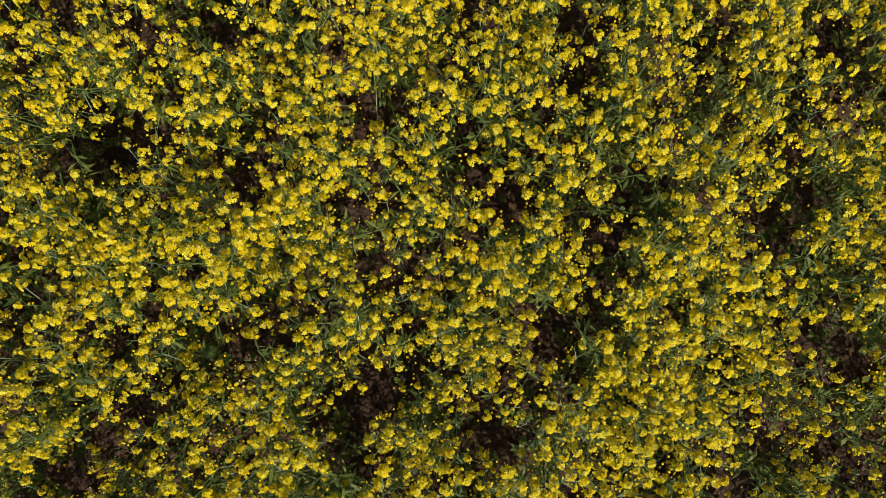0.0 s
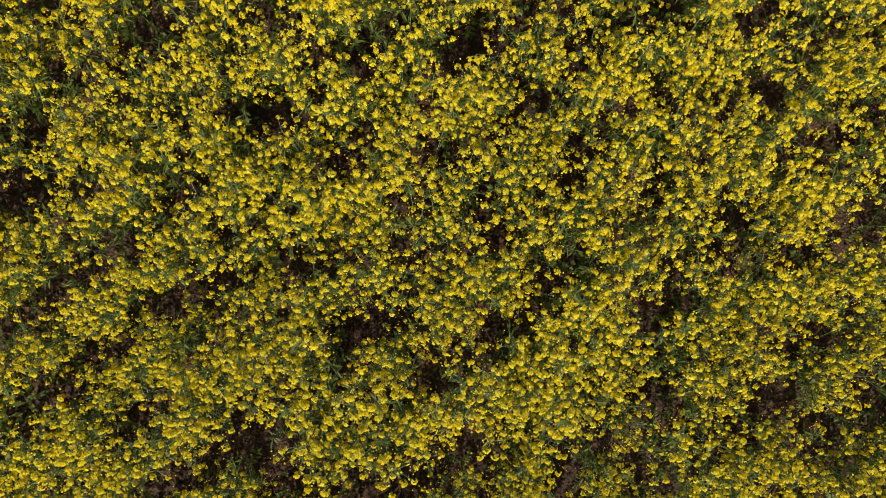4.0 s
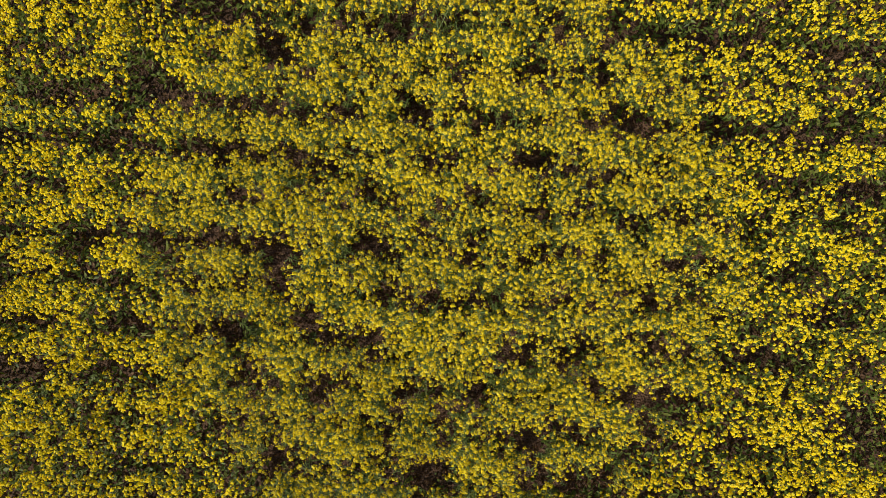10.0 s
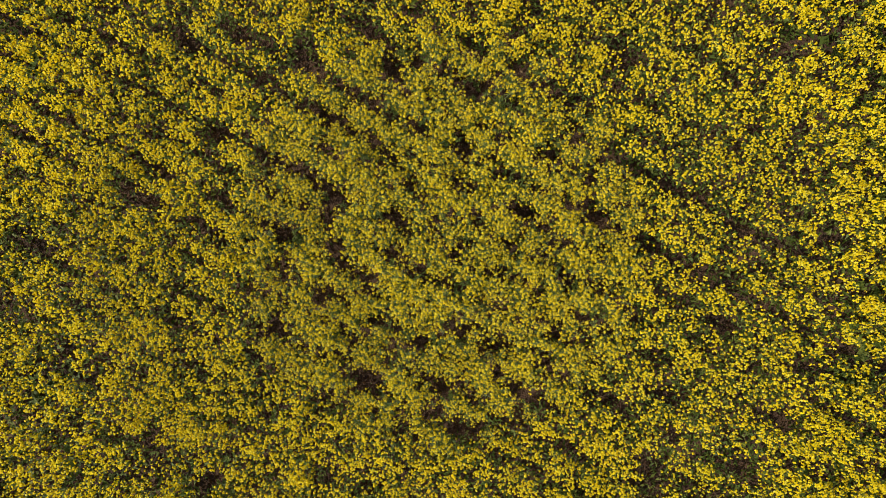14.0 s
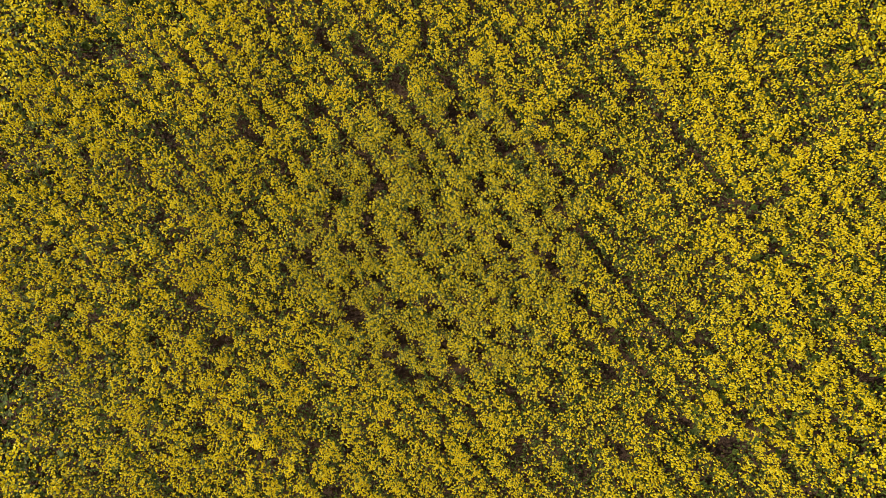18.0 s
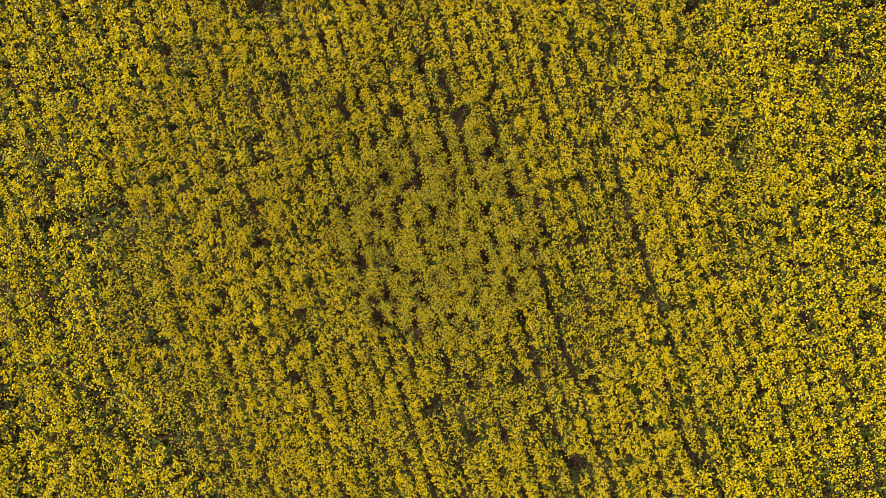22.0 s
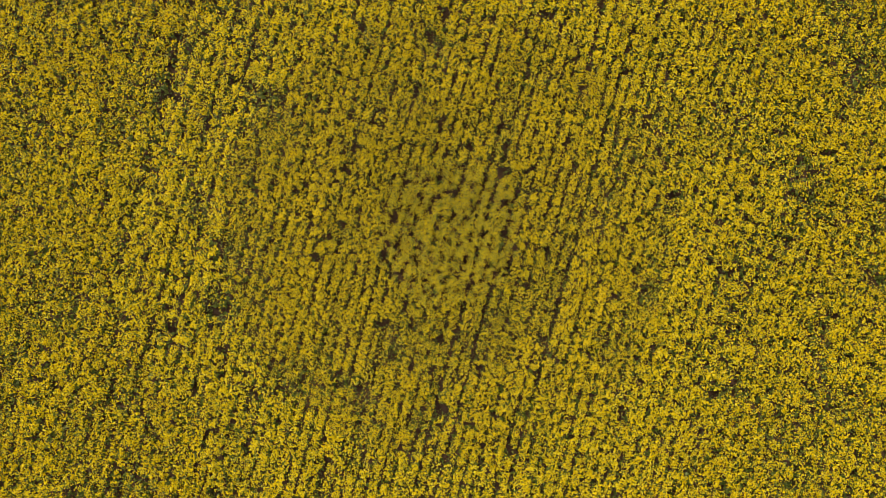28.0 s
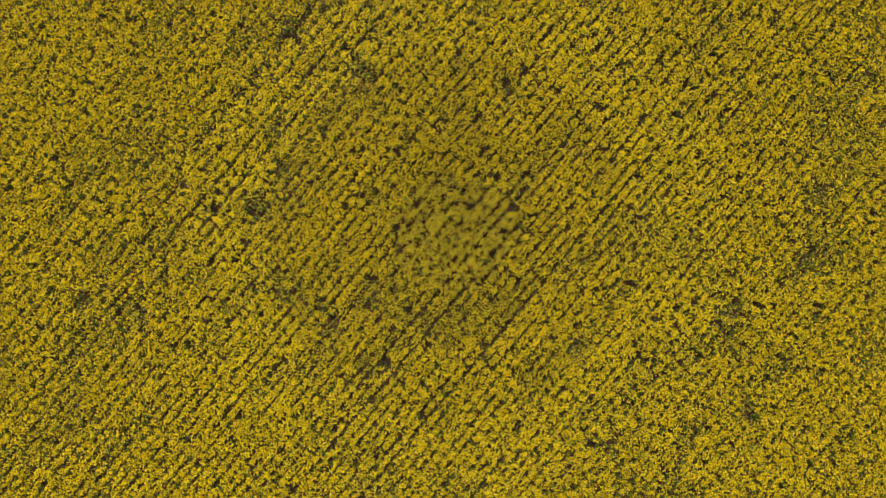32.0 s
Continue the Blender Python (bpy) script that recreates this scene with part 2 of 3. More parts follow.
# wheel tracks and missed rows: offset across the rows, from, to, half width
OPEN_ROWS = [(1.70, -7.0, 12.0, 0.09), (2.80, -3.0, 16.0, 0.09), (6.34, -12.0, 14.0, 0.09), (-13.40, -14.0, 24.0, 0.12),
             (-12.24, -18.0, 20.0, 0.10), (-15.95, -9.0, 8.0, 0.08), (-2.0, 3.0, 14.0, 0.06)]
rng = np.random.default_rng(7)


def smooth_noise(x, y, size, seed):
    """Soft value noise over the plan, 0 to 1."""
    g = np.random.default_rng(seed).random((256, 256))
    u, v = x / size + 128, y / size + 128
    i, j = np.floor(u).astype(int), np.floor(v).astype(int)
    a, b = u - i, v - j
    a, b = a * a * (3 - 2 * a), b * b * (3 - 2 * b)
    q = lambda p, r: g[p % 256, r % 256]
    return (q(i, j) * (1 - a) + q(i + 1, j) * a) * (1 - b) + (q(i, j + 1) * (1 - a) + q(i + 1, j + 1) * a) * b


CELL, REACH = 0.03, 35.0
SIDE = int(2 * REACH / CELL)
open_map = np.zeros((SIDE, SIDE), dtype=np.float32)  # rows of the map run along the sown rows


def open_up(u, v, a, b, most=1.0):
    """Mark an oval of bare ground: half length a along the rows, half width b across them."""
    i0, i1 = int((u - 2 * a + REACH) / CELL), int((u + 2 * a + REACH) / CELL) + 2
    j0, j1 = int((v - 2 * b + REACH) / CELL), int((v + 2 * b + REACH) / CELL) + 2
    if i0 < 0 or j0 < 0 or i1 >= SIDE or j1 >= SIDE:
        return
    du = ((np.arange(i0, i1) * CELL - REACH - u) / a)[:, None]
    dv = ((np.arange(j0, j1) * CELL - REACH - v) / b)[None, :]
    spot = open_map[i0:i1, j0:j1]
    np.maximum(spot, most * np.exp(-0.9 * (du * du + dv * dv) ** 2), out=spot)


def openness(x, y):
    """1 where the ground lies bare, 0 in the full crop; the edges of the bare places are ragged."""
    wx = x + 0.16 * (smooth_noise(x, y, 0.17, 3) - 0.5)
    wy = y + 0.16 * (smooth_noise(x, y, 0.17, 4) - 0.5)
    i = np.clip(((wx * ROW_X[0] + wy * ROW_X[1] + REACH) / CELL).astype(int), 0, SIDE - 1)
    j = np.clip(((wx * ROW_Y[0] + wy * ROW_Y[1] + REACH) / CELL).astype(int), 0, SIDE - 1)
    return open_map[i, j]


GAPS = [g for part_list in (GAPS_INNER, GAPS_ASIDE, GAPS_NEAR, GAPS_ROUND, GAPS_MIDDLE, GAPS_WIDE, GAPS_OUTER, GAPS_RIM) for g in part_list]
for gx, gy, r in GAPS:
    r *= 0.75 if math.hypot(gx, gy) > 8 else 0.8
    open_up(gx * ROW_X[0] + gy * ROW_X[1], gx * ROW_Y[0] + gy * ROW_Y[1], 1.1 * r, 0.85 * r)
for off, a, b, w in OPEN_ROWS:
    for u in np.arange(a, b, 0.16):
        if smooth_noise(np.array([u]), np.array([off * 3.1]), 0.8, 11)[0] > 0.34:
            open_up(u, off + rng.normal(0, 0.02), 0.16, w * rng.uniform(0.7, 1.2))
for gx, gy, r in CLEARINGS:
    open_up(gx * ROW_X[0] + gy * ROW_X[1], gx * ROW_Y[0] + gy * ROW_Y[1], 1.15 * r, r)
# seams between the rows, open for a stretch here and there
along = np.arange(SIDE) * CELL - REACH
for k in range(-62, 58):
    off = ROW_PHASE + k * ROW_STEP
    j = int((off + REACH) / CELL)
    if not 4 < j < SIDE - 5:
        continue
    gappy = smooth_noise(along, along * 0 + k * 7.3, 0.9, 71) * 0.7 + 0.3 * smooth_noise(along, along * 0 + k * 3.1, 5.0, 72)
    for d, most in ((-2, 0.56), (-1, 0.80), (0, 0.90), (1, 0.80), (2, 0.56)):
        strip = np.where(gappy > 0.50, most * 0.96, 0)
        open_map[:, j + d] = np.maximum(open_map[:, j + d], strip)
# small pits between neighbouring plants, most of them along the seams of the rows
for _ in range(8200):
    u, v = rng.uniform(-34, 34), rng.uniform(-34, 34)
    if not 4.0 < math.hypot(u, v) < 34:
        continue
    if rng.random() < 0.75:
        v = ROW_PHASE + round((v - ROW_PHASE) / ROW_STEP) * ROW_STEP + rng.normal(0, 0.05)
    a = rng.uniform(0.09, 0.20) if math.hypot(u, v) > 9 else rng.uniform(0.05, 0.11)
    open_up(u, v, a * rng.uniform(1.0, 1.8), a * rng.uniform(0.7, 1.0), rng.uniform(0.6, 1.0))


def fullness(x, y):
    """The share of the flower heads that a place bears: less in the weak stands."""
    u, v = x * ROW_X[0] + y * ROW_X[1], x * ROW_Y[0] + y * ROW_Y[1]
    f = 1.0 - 0.34 * np.clip((smooth_noise(u * 0.5, v, 1.5, 81) - 0.62) / 0.2, 0, 1)
    for gx, gy, r in THIN + THIN_MORE:
        d2 = ((x - gx) ** 2 + (y - gy) ** 2) / (r * r)
        f = f - 0.5 * np.exp(-d2 * d2)
    return np.maximum(f, 0.2)


def plant_places():
    """Plan positions of all plants, along the rows, pushed out of the bare places."""
    n_r, n_p = int(FIELD_REACH / ROW_STEP) + 2, int(FIELD_REACH / PLANT_STEP) + 2
    r, p = np.meshgrid(np.arange(-n_r, n_r + 1), np.arange(-n_p, n_p + 1), indexing="ij")
    v = ROW_PHASE + (r + 0.5) * ROW_STEP
    ragged = 0.05 + 0.02 * np.exp(-(np.hypot(v, p * PLANT_STEP) / 4.5) ** 2)
    v = v + rng.normal(0, 1, r.shape) * ragged
    u = (p + 0.5 * (r % 2)) * PLANT_STEP + rng.normal(0, 0.07, r.shape)
    # some rows are sown double: a second, weaker line of plants between
    v = np.where(rng.random(r.shape) < 0.14, v + rng.choice((-1, 1), r.shape) * ROW_STEP * 0.36, v)
    x = (u * ROW_X[0] + v * ROW_Y[0]).ravel()
    y = (u * ROW_X[1] + v * ROW_Y[1]).ravel()
    for gx, gy, rad in GAPS:
        dx, dy = x - gx, y - gy
        d = np.hypot(dx, dy) + 1e-6
        want = rad + 0.02
        push = (d < want) & (d > 0.3 * want)
        x, y = np.where(push, gx + dx / d * want, x), np.where(push, gy + dy / d * want, y)
    keep = (np.hypot(x, y) < FIELD_REACH) & (openness(x, y) < 0.9)
    x, y = x[keep], y[keep]
    order = np.argsort(np.hypot(x, y))
    return x[order], y[order]


PX, PY = plant_places()
PH = 0.88 + 0.24 * smooth_noise(PX, PY, 0.6, 31) + 0.10 * smooth_noise(PX, PY, 2.6, 32) + rng.normal(0, 0.05, len(PX))
PR = np.clip(0.235 + rng.normal(0, 0.035, len(PX)), 0.15, 0.32)

# ---- ground ----
def sheet(name, xs, height):
    x, y = np.meshgrid(xs, xs, indexing="ij")
    z = height(x, y)
    n = len(xs)
    i = np.arange(n * n).reshape(n, n)
    f = np.stack((i[:-1, :-1], i[1:, :-1], i[1:, 1:], i[:-1, 1:]), -1).reshape(-1, 4)
    return mesh_of(name, np.stack((x, y, z), -1).reshape(-1, 3), f)


def mesh_of(name, verts, faces, mats=(), smooth=False, which=None):
    """A mesh from arrays: verts (n, 3), faces (m, 3 or 4)."""
    me = bpy.data.meshes.new(name)
    faces = np.asarray(faces, dtype=np.int32)
    k = faces.shape[1]
    me.vertices.add(len(verts))
    me.vertices.foreach_set("co", np.asarray(verts, dtype=np.float32).ravel())
    me.loops.add(faces.size)
    me.loops.foreach_set("vertex_index", faces.ravel())
    me.polygons.add(len(faces))
    me.polygons.foreach_set("loop_start", np.arange(0, faces.size, k, dtype=np.int32))
    if which is not None:
        me.polygons.foreach_set("material_index", np.asarray(which, dtype=np.int32))
    if smooth:
        me.polygons.foreach_set("use_smooth", np.ones(len(faces), dtype=bool))
    me.update(calc_edges=True)
    for m in mats:
        me.materials.append(m)
    return me


steps = np.arange(-5, 5.001, 0.07)
out = 5 * (1500 / 5) ** (np.arange(1, 25) / 24)
xs = np.concatenate((-out[::-1], steps, out))


def tilth(x, y):
    near = np.clip(1.4 - np.hypot(x, y) / 6, 0, 1)
    furrow = np.cos((x * ROW_Y[0] + y * ROW_Y[1] - ROW_PHASE) / ROW_STEP * 2 * math.pi)
    return near * (0.05 * (smooth_noise(x, y, 0.12, 41) - 0.5) + 0.05 * (smooth_noise(x, y, 0.4, 42) - 0.5) - 0.02 * furrow)


me = sheet("ground", xs, tilth)
me.materials.append(SOIL)
me.polygons.foreach_set("use_smooth", np.ones(len(me.polygons), dtype=bool))
tagged(new("ground", me), "dry reddish-brown tilled soil with clods between the rows", "soil", kind="structure")

# clods and crumbs of soil
def clods():
    ico = bmesh.new()
    bmesh.ops.create_icosphere(ico, subdivisions=1, radius=1)
    base = np.array([v.co for v in ico.verts])
    faces = np.array([[v.index for v in f.verts] for f in ico.faces])
    ico.free()
    n = 1500
    a, d = rng.random(n) * 2 * math.pi, 4.4 * np.sqrt(rng.random(n))
    x, y = d * np.cos(a), d * np.sin(a)
    size = 0.007 + 0.022 * rng.random(n) ** 3
    lump = 1 + 0.28 * rng.normal(0, 1, (n, len(base), 1))
    v = base[None] * lump * size[:, None, None] * np.array((1, 1, 0.7))
    v += np.stack((x, y, tilth(x, y) + size * 0.2), -1)[:, None, :]
    f = faces[None] + (np.arange(n) * len(base))[:, None, None]
    return mesh_of("soil_clods", v.reshape(-1, 3), f.reshape(-1, 3), (SOIL,))


tagged(new("soil_clods", clods()), "crumbly brown clods lying on the tilled soil", "clods", kind="stuff")

# the field goes on to the horizon as one bumpy canopy
def far_canopy():
    rings = 33.5 * (1400 / 33.5) ** (np.arange(40) / 39)
    ang = np.linspace(0, 2 * math.pi, 361)[:-1]
    r, a = np.meshgrid(rings, ang, indexing="ij")
    x, y = r * np.cos(a), r * np.sin(a)
    z = 0.72 + 0.30 * smooth_noise(x, y, 1.3, 51)
    z[0] = 0.35
    i = np.arange(r.size).reshape(r.shape)
    j = np.roll(i, -1, axis=1)
    f = np.stack((i[:-1], i[1:], j[1:], j[:-1]), -1).reshape(-1, 4)
    return mesh_of("far_field", np.stack((x, y, z), -1).reshape(-1, 3), f, (FAR_CROP,), smooth=True)


tagged(new("far_field", far_canopy()), "yellow flowering crop going on to the horizon", "field", kind="stuff")


# ---- the crop away from the middle ----
def frames_of(tilt, n):
    """Random unit vectors across and along, for n small faces that look mostly upwards."""
    a = rng.random(n) * 2 * math.pi
    t = np.abs(rng.normal(0, tilt, n))
    nz = np.stack((np.sin(t) * np.cos(a), np.sin(t) * np.sin(a), np.cos(t)), -1)
    b = rng.random(n) * 2 * math.pi
    h = np.stack((np.cos(b), np.sin(b), np.zeros(n)), -1)
    e1 = h - nz * np.sum(h * nz, -1, keepdims=True)
    e1 /= np.linalg.norm(e1, axis=-1, keepdims=True)
    return e1, np.cross(nz, e1), nz


def petals_mesh(name, c, size, tilt, mat, long=1.0, bend=0.0, corners=4):
    """One face about each centre, kite-shaped or three-cornered, and uneven."""
    n = len(c)
    e1, e2, nz = frames_of(tilt, n)
    s = size[:, None]
    j = lambda: 0.75 + 0.5 * rng.random((n, 1))
    if corners == 3:
        v = np.stack((c + e1 * s * long * j(), c - e1 * s * 0.5 * long + e2 * s * 0.9 * j(), c - e1 * s * 0.5 * long - e2 * s * 0.9 * j()), 1)
        return mesh_of(name, v.reshape(-1, 3), np.arange(3 * n).reshape(n, 3), (mat,))
    v = np.stack((c + e1 * s * long * j(), c + e2 * s * j() - nz * s * bend, c - e1 * s * long * j(), c - e2 * s * j() - nz * s * bend), 1)
    return mesh_of(name, v.reshape(-1, 3), np.arange(4 * n).reshape(n, 4), (mat,))


def racemes_of(px, py, ph, pr, branches, shoots):
    """Tops of the flower spikes of these plants: a round tuft of shoots on each branch, lower towards the rims, none over bare ground."""
    n, each = len(px), branches * shoots
    a = rng.random((n, 1)) * 2 * math.pi + np.arange(branches) * 2.399 + rng.normal(0, 0.2, (n, branches))
    d = np.sqrt((np.arange(branches) + rng.random((n, branches))) / branches) * 1.16
    bu, bv = pr[:, None] * d * np.cos(a) * 0.84, pr[:, None] * d * np.sin(a) * 1.06
    bz = ph[:, None] * (1.05 - 0.12 * d * d) + rng.normal(0, 0.075, (n, branches))
    k = np.repeat(np.arange(n), each)
    j = np.tile(np.repeat(np.arange(branches), shoots), n)
    i = np.tile(np.arange(shoots), n * branches)
    e = (rng.random((n, branches)) * 2 * math.pi)[k, j] + i * 2.399 + rng.normal(0, 0.2, len(k))
    q = 0.078 * np.sqrt((i + rng.random(len(k))) / shoots)
    du, dv = bu[k, j] + q * np.cos(e), bv[k, j] + q * np.sin(e)
    x, y = px[k] + du * ROW_X[0] + dv * ROW_Y[0], py[k] + du * ROW_X[1] + dv * ROW_Y[1]
    low = np.where(rng.random(len(k)) < 0.38, rng.uniform(0.06, 0.28, len(k)), 0)
    z = bz[k, j] - 8 * q * q - np.abs(rng.normal(0, 0.035, len(k))) - low
    keep = (openness(x, y) < 0.48 + 0.37 * rng.random(len(x))) & (rng.random(len(x)) < fullness(x, y))
    return np.stack((x, y, z), -1)[keep]


def spikes_mesh(name, c, size, rings):
    """Rounded flower spikes: rings of kite-shaped flowers (count, ring radius, drop, tilt, flower radius) that lean outwards."""
    n = len(c)
    lean = rng.normal(0, 0.25, (n, 2))
    spin = rng.random(n) * 2 * math.pi
    up = np.array((0.0, 0.0, 1.0))
    quads = []
    for count, radius, drop, tilt, r in rings:
        for k in range(count):
            b = spin + k * 2 * math.pi / count + rng.normal(0, 0.25, n)
            w = np.stack((np.cos(b), np.sin(b), np.zeros(n)), -1)
            side = np.stack((-np.sin(b), np.cos(b), np.zeros(n)), -1)
            t = (tilt + rng.normal(0, 0.22, n))[:, None]
            out_way = w * np.cos(t) - up * np.sin(t)
            s = size[:, None]
            q = radius * rng.uniform(0.8, 1.2, (n, 1))
            o = c + s * (w * q - up * (drop * rng.uniform(0.5, 1.5, (n, 1))))
            o[:, :2] += lean * s * 0.02
            f = lambda: r * s * rng.uniform(0.8, 1.2, (n, 1))
            quads.append(np.stack((o + out_way * f(), o + side * f(), o - out_way * f(), o - side * f()), 1))
    v = np.stack(quads, 1).reshape(-1, 3)
    return mesh_of(name, v, np.arange(len(v)).reshape(-1, 4), (PETAL,))


def leaves_of(px, py, ph, pr, each):
    k = np.repeat(np.arange(len(px)), each)
    a = rng.random(len(k)) * 2 * math.pi
    d = np.sqrt(rng.random(len(k))) * 1.3
    h = rng.random(len(k))
    x, y = px[k] + pr[k] * d * np.cos(a), py[k] + pr[k] * d * np.sin(a)
    z = ph[k] * (0.18 + 0.68 * h)
    keep = (openness(x, y) < 0.55) | (z < 0.38)
    return np.stack((x, y, z), -1)[keep], h[keep]


dist = np.hypot(PX, PY)
near_n = min(int(np.sum(dist < NEAR_REACH)), 300)
mid = (np.arange(len(PX)) >= near_n) & (dist < MID_REACH)
wide = (dist >= MID_REACH) & (dist < WIDE_REACH)
broad = (dist >= WIDE_REACH) & (dist < BROAD_REACH)
far = dist >= BROAD_REACH
FAR_SPIKE = 0.043  # size of a flower spike far out


def crop_zone(sel, branches, shoots, rings, leaves_each, leaf_size, corners, label):
    zone = tagged(new("rapeseed_crop"), label, "crop", kind="stuff")
    args = (PX[sel], PY[sel], PH[sel], PR[sel])
    c = racemes_of(*args, branches, shoots)
    size = 0.7 + 0.55 * rng.random(len(c))
    if rings:
        me = spikes_mesh("flower_heads", c, size, rings)
    else:
        me = petals_mesh("flower_heads", c, FAR_SPIKE * size, 1.1, PETAL, corners=3)
    ob = new("flower_heads", me)
    ob.parent = zone
    tagged(ob, "bright yellow four-petalled flowers", kind="stuff")
    c, h = leaves_of(*args, leaves_each)
    size = leaf_size * (1.25 - 0.75 * h) * (0.7 + 0.6 * rng.random(len(c)))
    ob = new("foliage", petals_mesh("foliage", c, size, 0.6, LEAF, long=2.6, bend=0.25, corners=corners))
    ob.parent = zone
    tagged(ob, "grey-green leaves and shoots", kind="stuff")
    return zone


crop_zone(mid, 9, 7, [(1, 0.0, 0.0, 0.1, 0.0124), (4, 0.0150, 0.012, 0.80, 0.0128), (2, 0.0160, 0.034, 1.15, 0.0130)], 90, 0.018, 4, "flowering rapeseed in rows round the bare patches")
crop_zone(wide, 9, 7, [(1, 0.0, 0.0, 0.15, 0.0192), (2, 0.0165, 0.022, 0.95, 0.0202)], 64, 0.024, 3, "yellow rapeseed crop in rows with small bare gaps")
crop_zone(broad, 9, 6, [(1, 0.0, 0.006, 0.50, 0.0335)], 24, 0.040, 3, "yellow rapeseed crop in long straight rows")
crop_zone(far, 9, 6, [], 12, 0.056, 3, "dense yellow rapeseed crop in long straight rows")


# low weeds and dead leaves on the ground, thickest in the middle
LITTER = thin_leafy("litter", [(0.0, (0.035, 0.020, 0.010)), (0.45, (0.07, 0.040, 0.022)), (0.8, (0.12, 0.072, 0.040)), (1.0, (0.20, 0.135, 0.08))], 0.1, 0.0, 0.6)


def undergrowth(name, n, inner, reach, size, low, high, mat, tilt):
    a, d = rng.random(n) * 2 * math.pi, np.sqrt(inner ** 2 + (reach ** 2 - inner ** 2) * rng.random(n))
    x, y = d * np.cos(a), d * np.sin(a)
    keep = (smooth_noise(x, y, 0.3, 61) + 0.4 * rng.random(n) > 0.45) & ((openness(x, y) < 0.7) | (mat is LITTER) | (rng.random(n) < 0.35))
    x, y = x[keep], y[keep]
    z = tilth(x, y) + low + (high - low) * rng.random(len(x)) ** 2
    c = np.stack((x, y, z), -1)
    return petals_mesh(name, c, size * (0.5 + rng.random(len(c))), tilt, mat, long=1.7, bend=0.3)


tagged(new("ground_weeds", undergrowth("ground_weeds", 17000, 0, 9.0, 0.016, 0.02, 0.34, LEAF, 0.6)), "low green weeds under the flowering crop", "weeds", kind="stuff")
tagged(new("ground_weeds", undergrowth("ground_weeds", 40000, 8.0, 33.4, 0.075, 0.05, 0.35, LEAF, 0.4)), "green undergrowth in the gaps of the crop", "weeds", kind="stuff")
tagged(new("leaf_litter", undergrowth("leaf_litter", 26000, 0, 7.0, 0.015, 0.01, 0.07, LITTER, 0.4)), "dead brown leaves and straw lying on the soil", "litter", kind="stuff")


# ---- single plants in the middle ----
def part(name, bm_or_mesh, mat, parent, label=""):
    me = bm_or_mesh
    if isinstance(me, bmesh.types.BMesh):
        me = bpy.data.meshes.new(name)
        bm_or_mesh.to_mesh(me)
        bm_or_mesh.free()
    if mat:
        me.materials.append(mat)
    ob = new(name, me)
    ob.parent = parent
    if label:
        tagged(ob, label)
    return ob


def tube(points, radii, sides=5):
    """A tapered tube along points: verts and quads."""
    pts = np.array(points)
    ang = np.arange(sides) / sides * 2 * math.pi
    ring = np.stack((np.cos(ang), np.sin(ang), np.zeros(sides)), -1)
    v = np.concatenate([p + ring * r for p, r in zip(pts, radii)])
    f = []
    for k in range(len(pts) - 1):
        for s in range(sides):
            q = (s + 1) % sides
            f.append((k * sides + s, k * sides + q, (k + 1) * sides + q, (k + 1) * sides + s))
    return v, np.array(f)


